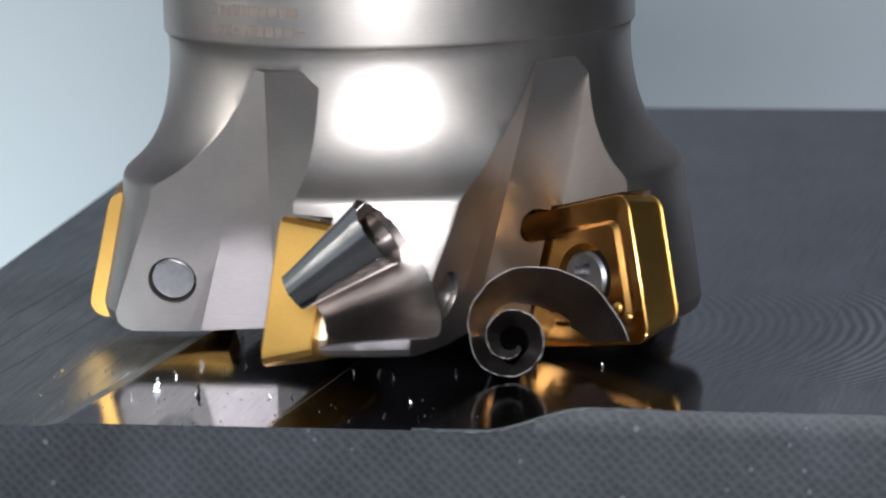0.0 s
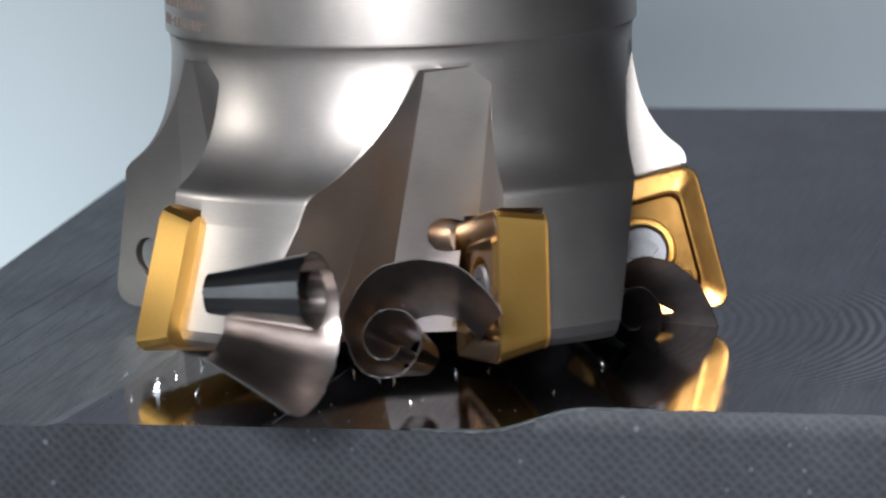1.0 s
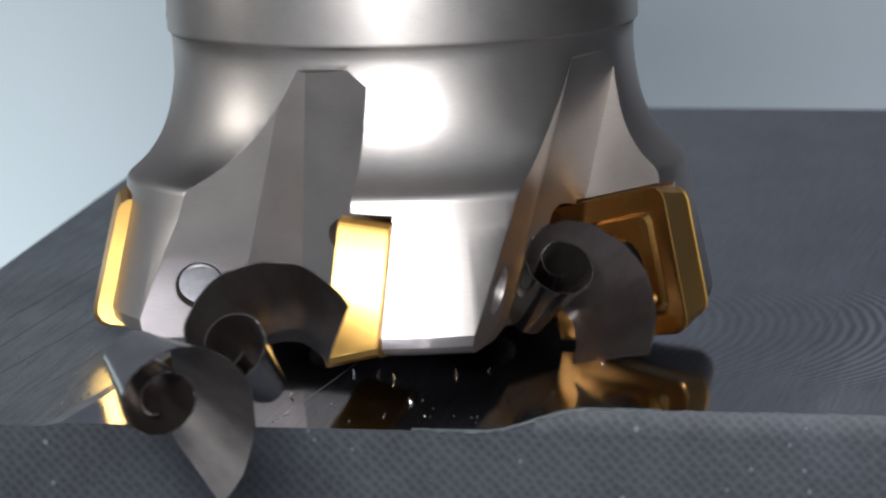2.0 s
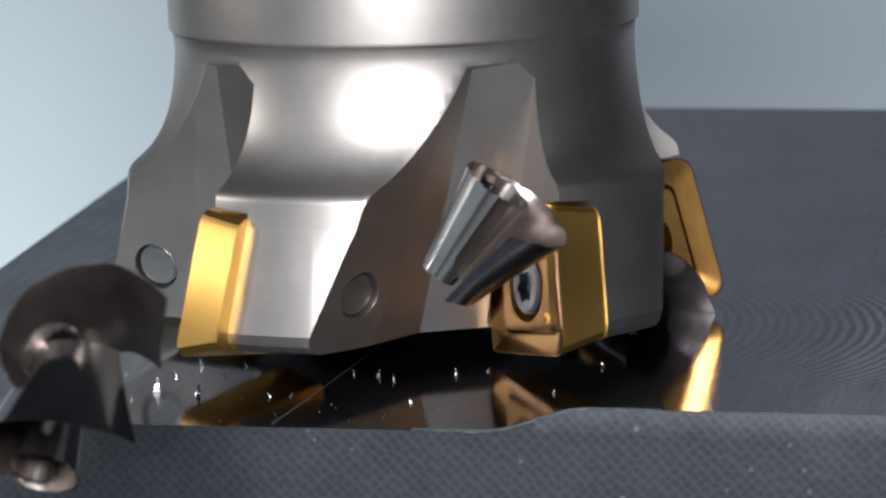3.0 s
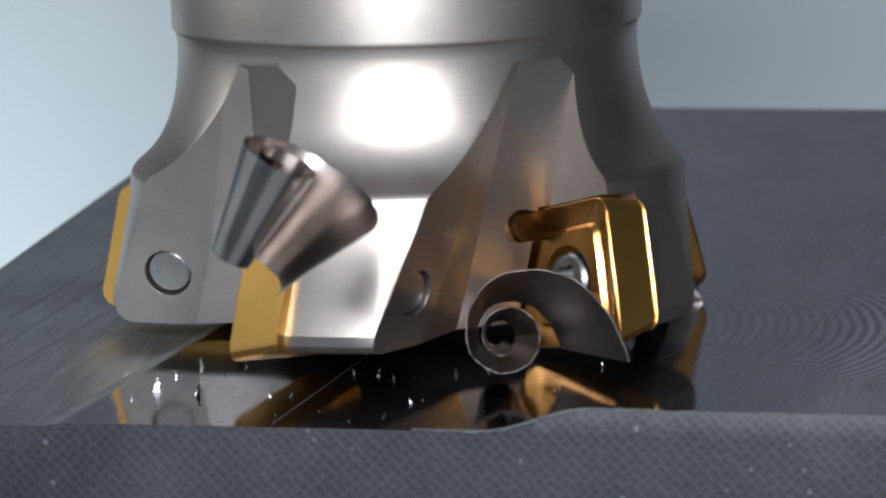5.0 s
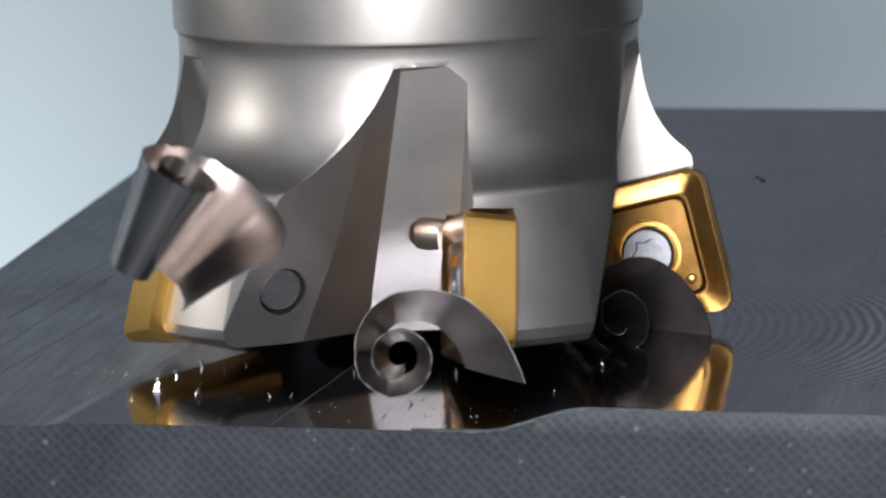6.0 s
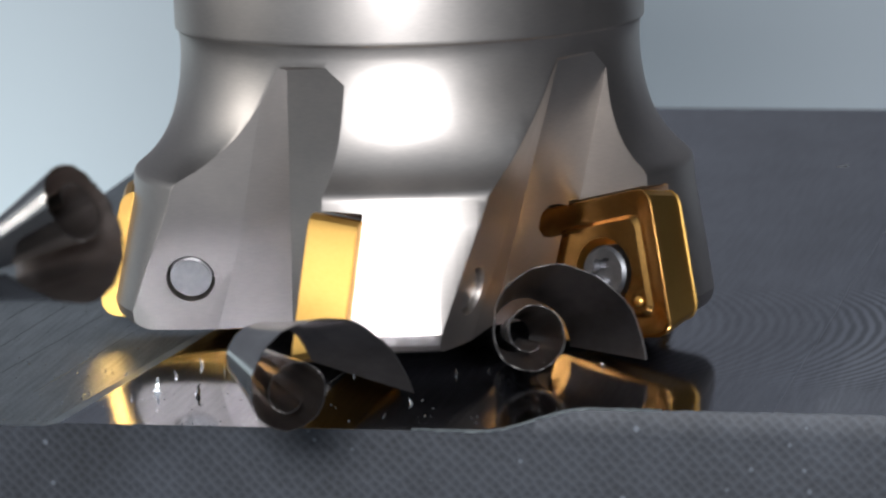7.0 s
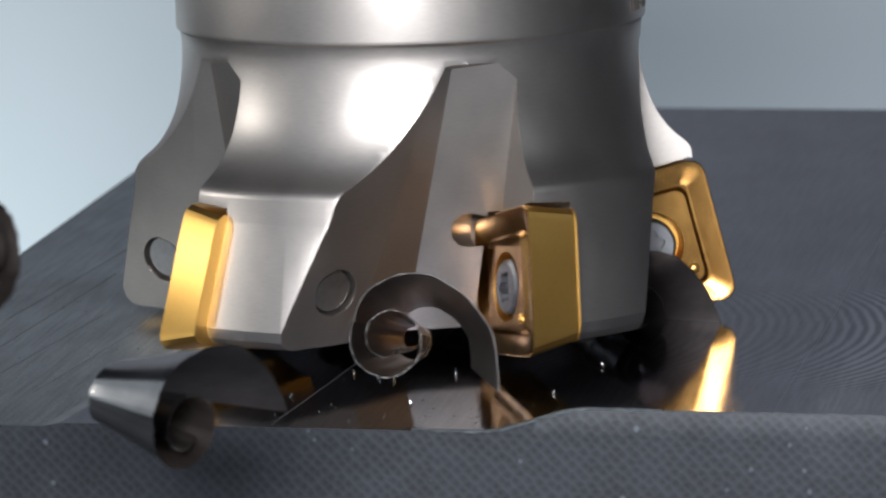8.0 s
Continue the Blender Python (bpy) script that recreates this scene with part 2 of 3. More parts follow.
def workpiece():
    root = tagged(new("workpiece"), "dark steel block with a freshly milled bright top", "workpiece", kind="structure")
    root.matrix_basis = BLOCK
    bm = bmesh.new()
    # top profile across x: a slightly lower strip, a small ramp, the milled floor
    prof = [(X0, -0.45 * MM), (BAND - 2.2 * MM, -0.45 * MM), (BAND, 0.0), (X1, 0.0)]

    def askew(x, y):
        return x + SKEW * (y + 35 * MM) if x in (prof[1][0], prof[2][0]) else x

    ys = [Y0, Y1]
    grid = [[bm.verts.new((askew(x, y), y, z)) for x, z in prof] for y in ys]
    for i in (0, 2):
        bm.faces.new([grid[0][i], grid[0][i + 1], grid[1][i + 1], grid[1][i]])
    part("milled_top", bm, MILLED, root, "milled steel surface with curved tool marks")
    bm = bmesh.new()
    bm.faces.new([bm.verts.new((askew(prof[k][0], y), y, prof[k][1])) for k, y in ((1, Y0), (2, Y0), (2, Y1), (1, Y1))])
    part("cut_step", bm, STEP, root, "pale brushed step beside the fresh floor")
    # long thin scores, each a shallow ridge of raised metal
    for xa, ya, xb, yb, wide, z in ((-6.2, -56.5, -1.8, -7.5, 0.16, 0.0), (-54.0, -15.0, -51.0, 33.0, 0.22, -0.45), (-49.4, -30.0, -45.4, 6.0, 0.20, -0.45), (-41.8, -40.0, -38.2, -4.0, 0.14, -0.45), (-58.0, 2.0, -54.0, 50.0, 0.25, -0.45)):
        bm = bmesh.new()
        a, b = Vector((xa, ya, z)) * MM, Vector((xb, yb, z)) * MM
        side = Vector((b.y - a.y, a.x - b.x, 0)).normalized() * wide * MM / 2
        lift = Vector((0, 0, 0.03 * MM))
        ends = [[bm.verts.new(q) for q in (e - side, e + lift, e + side)] for e in (a, a.lerp(b, 0.5) + side, b)]
        for e, f in zip(ends, ends[1:]):
            bm.faces.new([e[0], e[1], f[1], f[0]])
            bm.faces.new([e[1], e[2], f[2], f[1]])
        part("score", bm, SCORE, root)
    bm = bmesh.new()
    low = -80 * MM
    front = [bm.verts.new((askew(x, Y0), Y0, z)) for x, z in prof]
    back = [bm.verts.new((askew(x, Y1), Y1, z)) for x, z in prof]
    fl, fr, bl, br = (bm.verts.new(p) for p in ((X0, Y0, low), (X1, Y0, low), (X0, Y1, low), (X1, Y1, low)))
    bm.faces.new([fl, fr] + front[::-1])
    bm.faces.new([bl, br] + back[::-1])
    bm.faces.new([fl, bl, back[0], front[0]])
    bm.faces.new([fr, br, back[-1], front[-1]])
    bm.faces.new([fl, fr, br, bl])
    part("block_side", bm, SIDE, root, "dark dimpled steel side face")
    # burr standing up along the front edge
    bm = bmesh.new()
    rng = random.Random(4)
    xs = [12 + i * 0.9 for i in range(192)]
    rows = []
    for x in xs:
        k = min(1.0, max(0.0, (x - 20.5) / 14.0))
        h = 3.15 * k * k * (3 - 2 * k) + 0.10 * rng.random()
        y = -57.82 + 0.05 * math.sin(x * 0.7) + 0.04 * rng.random()
        rows.append([bm.verts.new(Vector(p) * MM) for p in ((x, y - 0.05, -0.3), (x, y - 0.05, h * 0.9), (x, y + 0.15, h), (x, y + 0.45, h * 0.8), (x, y + 0.8, -0.3))])
    for a, b in zip(rows, rows[1:]):
        for i in range(4):
            bm.faces.new([a[i], b[i], b[i + 1], a[i + 1]])
    bm.faces.new(rows[0])
    bm.faces.new(rows[-1][::-1])
    part("burr", bm, SIDE, root, "thin raised burr along the edge", smooth=50)
    # its torn, shining lip where it rises
    bm = bmesh.new()
    lip = []
    for i, x in enumerate(xs[:36]):
        k = min(1.0, max(0.0, (x - 20.5) / 14.0))
        h = 3.15 * k * k * (3 - 2 * k) + 0.12
        w = 0.10 + 0.16 * rng.random()
        lip.append([bm.verts.new(Vector(q) * MM) for q in ((x, -57.93, h - w), (x, -57.98, h), (x, -57.75, h + 0.10 + 0.08 * rng.random()), (x, -57.45, h))])
    for a, b in zip(lip, lip[1:]):
        for i in range(3):
            bm.faces.new([a[i], b[i], b[i + 1], a[i + 1]])
    part("burr_lip", bm, STEP, root, "bright torn lip of the burr")
    return root


workpiece()

bm = bmesh.new()
box(bm, -0.9, 0.9, -0.25, 0.9, -0.075, -0.0601)
tagged(part("machine_table", bm, SIDE), "dark steel machine table under the block", "table", kind="structure")
# unseen wall added above the glowing strip, its grey set for the floor's reflections
bm = bmesh.new()
box(bm, -0.60, 0.60, 0.352, 0.362, -0.0599, 0.31)
tagged(part("wall_back", bm, DARK_WALL), "unseen plain grey wall for the floor to reflect", "wall", kind="structure")
# unseen wall added so the mill's right side mirrors something dark
bm = bmesh.new()
box(bm, 0.42, 0.43, -0.80, 0.352, -0.0599, 0.31)
tagged(part("wall_side", bm, SIDE), "unseen near-black wall that darkens the mill's right side", "wall", kind="structure")
# unseen slab added over the mill to block light and darken its flared neck
bm = bmesh.new()
box(bm, -0.45, 0.42, -0.13, 0.34, 0.30, 0.31)
tagged(part("ceiling", bm, SIDE), "unseen dark slab that darkens reflections from above", "ceiling", kind="structure")
# self-glowing backdrop instead of a wall lit by lamps
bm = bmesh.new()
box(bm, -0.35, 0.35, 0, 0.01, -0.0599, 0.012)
tagged(part("backdrop", bm, WALL, at=pose(0, 0.34, 0)), "pale blue-grey blurred enclosure wall, glowing by itself", "wall", kind="structure")


# ---- the face mill ----
TEETH = 5
PITCH = 360 / TEETH
# insert frame: edge runs up along U, N leads the turn, W points inwards
IT, IB = Vector((-0.25, -38.75, 20.6)) * MM, Vector((-1.7, -42.9, 3.2)) * MM
U = (IT - IB).normalized()
N = Vector((-1, 0.02, 0))
N = (N - U * N.dot(U)).normalized()
W = U.cross(N)
if W.y < 0:
    W = -W
SIDE_LEN, THICK = 19.6 * MM, 6.8 * MM
INSERT = Matrix((W, U, W.cross(U))).transposed().to_4x4()
FLIP = 1 if W.cross(U).dot(N) > 0 else -1
INSERT.translation = (IT + IB) / 2 + W * (SIDE_LEN / 2 - 0.2 * MM)

PLANE_BACK = Vector((0.2665, -1.0, -0.265)).normalized()
PIN = Vector((-22.1, -26.44, 10.0)) * MM


def floor_plane(a, b, x, y, z):
    """The plane y = a x + b z + c through x, y, z (mm) as (outward normal, distance)."""
    n = Vector((a, -1.0, b)).normalized()
    return n, n.dot(Vector((x, y, z))) * MM


def gullet_planes():
    """What is milled away before each insert: a broad cut that leaves the tooth's back, and a deeper flute at its root."""
    n = Vector((-0.998, 0.035, 0.049)).normalized()
    wall = (n, n.dot(Vector((1.2, -37.5, 22.3)) * MM))
    back = floor_plane(0.2665, -0.265, -22.1, -26.44, 10.0)
    crease = floor_plane(0.20, -0.23, -21.0, -24.2, 2.5)
    cap = floor_plane(-0.35, -0.0339, -7.3, -29.40, 37.0)
    fold = floor_plane(0.40, -0.3013, -7.3, -29.40, 37.0)
    root = floor_plane(-0.2216, -0.2313, 1.2, -30.8, 37.3)
    runout = floor_plane(-0.10, -1.6, -3.0, -30.75, 38.9)
    return (back, crease, cap, floor_plane(-0.10, -1.6, -3.0, -30.70, 38.9), (n, wall[1] + 0.06 * MM)), (fold, root, runout, wall)


def insert_outline(grow=0.0):
    """Square with cut corners in the insert's own plane."""
    h, c = SIDE_LEN / 2 + grow, 2.0 * MM
    pts = []
    for sx, sy, a0 in ((-1, -1, 180), (1, -1, 270), (1, 1, 0), (-1, 1, 90)):
        for k in range(4):
            a = radians(a0 + 30 * k)
            pts.append([sx * (h - c) + c * math.cos(a), sy * (h - c) + c * math.sin(a)])
    # the lower edge is ground flat, parallel to the milled floor
    for p in pts:
        low = (0.12 * MM - INSERT.translation.z - W.z * p[0]) / U.z
        p[1] = max(p[1], low - grow)
    return [tuple(p) for p in pts]


def prism(outline, z0, z1):
    bm = bmesh.new()
    a = [bm.verts.new((x, y, z0)) for x, y in outline]
    b = [bm.verts.new((x, y, z1)) for x, y in outline]
    n = len(a)
    bm.faces.new(a[::-1])
    bm.faces.new(b)
    for i in range(n):
        bm.faces.new([a[i], a[(i + 1) % n], b[(i + 1) % n], b[i]])
    return bm


def turned(bm, k):
    bmesh.ops.transform(bm, matrix=pose(0, 0, 0, 0, 0, PITCH * k), verts=bm.verts)
    return bm


def cylinder(r, z0, z1, n=32):
    bm = bmesh.new()
    bmesh.ops.create_cone(bm, cap_ends=True, segments=n, radius1=r, radius2=r, depth=z1 - z0, matrix=Matrix.Translation((0, 0, (z0 + z1) / 2)))
    return bm


def cutter_body():
    prof = [(0, 6), (12, 6), (14, 3.3), (27, 3.1), (33, 2.9), (38.5, 3.0), (39.6, 3.4), (40.4, 4.2), (40.75, 5.6), (37.95, 19.0), (37.88, 19.25), (37.68, 22.2), (37.6, 22.6), (37.4, 23.0), (37.1, 23.4), (36.4, 24.0), (35.5, 24.75), (34.6, 25.7), (33.7, 26.9), (32.9, 28.3), (32.2, 29.9), (31.65, 31.7),
            (31.25, 33.7), (30.95, 35.8), (30.8, 38.0), (30.8, 39.6), (30.95, 41.0), (31.1, 41.4), (31.45, 41.75), (31.5, 42.2), (31.5, 70), (30.5, 71), (0, 71)]
    bm = lathe([(r * MM, z * MM) for r, z in prof], 180)
    tools = []
    for k in range(TEETH):
        for cut in gullet_planes():
            tools.append(turned(hull(cut, 0.3), k))
        seat = prism(insert_outline(0.35 * MM), -THICK + 0.1 * MM if FLIP > 0 else -0.5 * MM, 0.5 * MM if FLIP > 0 else THICK - 0.1 * MM)
        bmesh.ops.transform(seat, matrix=INSERT, verts=seat.verts)
        tools.append(turned(seat, k))
        # relief bored round the insert's inner upper corner
        relief = lathe([(r * MM, FLIP * z * MM) for r, z in ((0, -3.0), (3.3, -3.0), (3.3, 2.4), (3.05, 3.7), (2.2, 4.8), (1.1, 5.4), (0, 5.6))], 28)
        bmesh.ops.transform(relief, matrix=INSERT @ Matrix.Translation((SIDE_LEN / 2 - 3.2 * MM, SIDE_LEN / 2 - 0.9 * MM, 0)), verts=relief.verts)
        tools.append(turned(relief, k))
        hole = cylinder(3.25 * MM, -9 * MM, 3 * MM)
        bmesh.ops.transform(hole, matrix=hole_pose(), verts=hole.verts)
        tools.append(turned(hole, k))
    return carve(bm, tools)


def hole_pose():
    q = PLANE_BACK.to_track_quat("Z", "Y").to_matrix().to_4x4()
    return Matrix.Translation(PIN) @ q


def insert_mesh_parts(root):
    """One insert: body, raised ring on the rake, screw and dot, under the mill."""
    s = FLIP
    h = SIDE_LEN / 2
    bm = bmesh.new()
    rings = []
    # outline scaled inwards step by step: flank, rake land, groove, inner plateau
    steps = [(0.5 * MM, -THICK), (0.0, -0.12 * MM), (0.12 * MM, 0.0), (0.5 * MM, -0.02 * MM), (2.6 * MM, -0.95 * MM), (3.0 * MM, -0.95 * MM), (3.5 * MM, -0.35 * MM), (4.0 * MM, -0.35 * MM)]
    for inset, z in steps:
        rings.append([bm.verts.new((x * (1 - inset / h), y * (1 - inset / h), z * s)) for x, y in insert_outline()])
    n = len(rings[0])
    for v in rings[0]:
        if v.co.y < -0.5 * h:
            v.co.y += 1.6 * MM
    for a, b in zip(rings, rings[1:]):
        for i in range(n):
            bm.faces.new([a[i], a[(i + 1) % n], b[(i + 1) % n], b[i]])
    bm.faces.new(rings[0])
    # plateau with a screw hole
    m = 32
    circ = [bm.verts.new((4.6 * MM * math.cos(2 * math.pi * i / m), 4.6 * MM * math.sin(2 * math.pi * i / m), -0.35 * MM * s)) for i in range(m)]
    deep = [bm.verts.new((4.2 * MM * math.cos(2 * math.pi * i / m), 4.2 * MM * math.sin(2 * math.pi * i / m), -4.6 * MM * s)) for i in range(m)]
    for i in range(m):
        bm.faces.new([circ[i], circ[(i + 1) % m], deep[(i + 1) % m], deep[i]])
    bm.faces.new(deep)
    outer = rings[-1]
    bmesh.ops.bridge_loops(bm, edges=[bm.edges.get((outer[i], outer[(i + 1) % n])) for i in range(n)] + [bm.edges.get((circ[i], circ[(i + 1) % m])) for i in range(m)])
    bmesh.ops.bevel(bm, geom=[e for e in bm.edges if all(abs(v.co.z * s + THICK) < 1e-6 for v in e.verts)], offset=0.2 * MM, segments=1, affect="EDGES")
    ins = part("insert", bm, GOLD, root, "gold-coated square cutting insert", smooth=25, at=INSERT)
    ins.data.materials.append(GOLD_LAND)
    for poly in ins.data.polygons:
        if poly.center.z * s > -2.5 * MM and abs(poly.normal.z) > 0.3:
            poly.material_index = 1
    # screw head with a six-lobed socket
    bm = bmesh.new()
    k = 36
    lv = []
    for r_of, z in ((lambda i: 3.6, -4.8), (lambda i: 3.6, -0.6), (lambda i: 3.2, -0.2), (lambda i: 1.9 + 0.28 * math.cos(i * 6 * 2 * math.pi / k), -0.2), (lambda i: 1.8 + 0.28 * math.cos(i * 6 * 2 * math.pi / k), -1.5)):
        lv.append([bm.verts.new((r_of(i) * MM * math.cos(2 * math.pi * i / k), r_of(i) * MM * math.sin(2 * math.pi * i / k), z * MM * s)) for i in range(k)])
    for a, b in zip(lv, lv[1:]):
        for i in range(k):
            bm.faces.new([a[i], a[(i + 1) % k], b[(i + 1) % k], b[i]])
    bm.faces.new(lv[-1])
    part("screw", bm, SCREW, ins, "dark steel star-socket screw", smooth=35)
    bm = bmesh.new()
    bmesh.ops.create_uvsphere(bm, u_segments=16, v_segments=8, radius=0.75 * MM, matrix=Matrix.Translation((-5.0 * MM, -4.6 * MM, -0.38 * MM * s)) @ Matrix.Diagonal((1, 1, 0.5, 1)))
    part("index_dot", bm, GOLD, ins, smooth=60)
    return ins


mill = tagged(new("face_mill"), "satin steel face mill with five gold-coated inserts", "cutting tool")
body_mesh = cutter_body()
body_mesh.name = "body"
body_mesh.shade_smooth()
body_mesh.set_sharp_from_angle(angle=radians(20))
FACETS = [n for cut in gullet_planes() for n, d in cut]
for poly in body_mesh.polygons:
    for k in range(TEETH):
        local = pose(0, 0, 0, 0, 0, -PITCH * k).to_3x3() @ poly.normal
        if any(abs(local.dot(n)) > 0.99998 for n in FACETS):
            poly.use_smooth = False
body_ob = new("body", body_mesh)
body_ob.parent = mill
first = insert_mesh_parts(mill)
bm = cylinder(2.78 * MM, -4 * MM, -0.55 * MM, 36)
bmesh.ops.bevel(bm, geom=[e for e in bm.edges if all(v.co.z > -1 * MM for v in e.verts)], offset=0.25 * MM, segments=2, affect="EDGES")
pin = part("screw_end", bm, PLUG, mill, "round steel screw end in its hole", smooth=40, at=hole_pose())
for k in range(1, TEETH):
    copy_thing(first, pose(0, 0, 0, 0, 0, PITCH * k) @ INSERT)
    copy_thing(pin, pose(0, 0, 0, 0, 0, PITCH * k) @ hole_pose())


# ---- the etched marking on the collar: two and a half rows of illegible characters ----
def marking():
    bm = bmesh.new()
    rng = random.Random(21)
    for z0, count, az0 in ((43.05, 11, -26.5), (45.6, 10, -26.3), (48.1, 9, -18.0)):
        az = az0
        for i in range(count):
            wide = rng.uniform(1.5, 2.3)
            high = rng.uniform(1.25, 1.5) if rng.random() > 0.18 else 0.35
            lift = 0.0 if high > 1 else 0.55
            vs = []
            for r in (31.46, 31.535):
                for a, z in ((az, z0 + lift), (az + wide, z0 + lift), (az + wide, z0 + lift + high), (az, z0 + lift + high)):
                    vs.append(bm.verts.new(polar(r, a, z)))
            for f in ((0, 1, 2, 3), (4, 5, 6, 7), (0, 1, 5, 4), (1, 2, 6, 5), (2, 3, 7, 6), (3, 0, 4, 7)):
                bm.faces.new([vs[q] for q in f])
            az += wide + 0.65
    ob = part("etched_marking", bm, INK, mill, "rows of brown etched bars on the collar")
    return tagged(ob, kind="stuff")


marking()


# ---- chips ----
def chip_strip(name, th0, th1, n, length, seed, turns, shape):
    """A stretch of a curled strip: a tight coil opening into a wing, wider at one end, about local z."""
    rng = random.Random(seed)
    m, thick = 14, 0.13
    core, widen, small, sweep = shape
    th_end = 2 * math.pi * turns + sweep
    jag = [rng.uniform(-0.14, 0.14) for _ in range(n + 1)]
    phase = rng.uniform(0, 6)
    bm = bmesh.new()
    shells = []
    for off in (0.0, thick):
        grid = []
        for i in range(n + 1):
            th = th0 + (th1 - th0) * i / n
            wound = 2 * math.pi * turns
            r = core * (0.27 + 0.73 * min(1.0, th / wound) ** 0.6) * math.exp(widen * max(0.0, th - wound))
            r *= 1 + 0.022 * math.sin(1.3 * th + phase) + 0.010 * math.sin(6.1 * th + phase) + 0.006 * math.sin(13.7 * th + 2 * phase)
            row = []
            for j in range(m + 1):
                u = j / m
                k = small + (1 - small) * u ** 1.1
                rr = (r * k + off) * MM
                a = th_end - th
                rag = jag[i] if j == m else (0.6 * jag[-1 - i] if j == 0 else 0)
                z = (length * (u - 0.5) + rag) * MM
                row.append(bm.verts.new((rr * math.cos(a), rr * math.sin(a), z)))
            grid.append(row)
        shells.append(grid)
    a, b = shells
    for i in range(n):
        for j in range(m):
            bm.faces.new([a[i][j], a[i + 1][j], a[i + 1][j + 1], a[i][j + 1]]).material_index = 1
            bm.faces.new([b[i][j], b[i][j + 1], b[i + 1][j + 1], b[i + 1][j]])
        for j in (0, m):
            bm.faces.new([a[i][j], b[i][j], b[i + 1][j], a[i + 1][j]]).material_index = 2
    for i in (0, n):
        for j in range(m):
            bm.faces.new([a[i][j], a[i][j + 1], b[i][j + 1], b[i][j]])
    return bm


def steel_chip(length, seed, turns, shape, label, outer):
    root = tagged(new("steel_chip"), label, "metal chip", "chips thrown by the mill")
    wound = 2 * math.pi * turns
    part("coil", chip_strip("coil", 0, wound, 110, length, seed, turns, shape), outer, root, smooth=40)
    part("wing", chip_strip("wing", wound, wound + shape[3], 34, length, seed, turns, shape), outer, root, "flared outer end of the curl", smooth=40)
    for ob in root.children:
        ob.data.materials.append(CHIP_MATT)
        ob.data.materials.append(CHIP_EDGE)
    return root


def aim(x, y, z, ax, ay, az, spin):
    """A chip at x, y, z (mm) with its axis along ax, ay, az; spin turns its wing, 0 to the right of an onlooker in front."""
    zz = Vector((ax, ay, az)).normalized()
    up = Vector((0, 0, 1)) if abs(zz.z) < 0.93 else Vector((0, 1, 0))
    xx = up.cross(zz).normalized()
    m = Matrix((xx, zz.cross(xx), zz)).transposed().to_4x4()
    return Matrix.Translation(Vector((x, y, z)) * MM) @ m @ pose(0, 0, 0, 0, 0, spin)


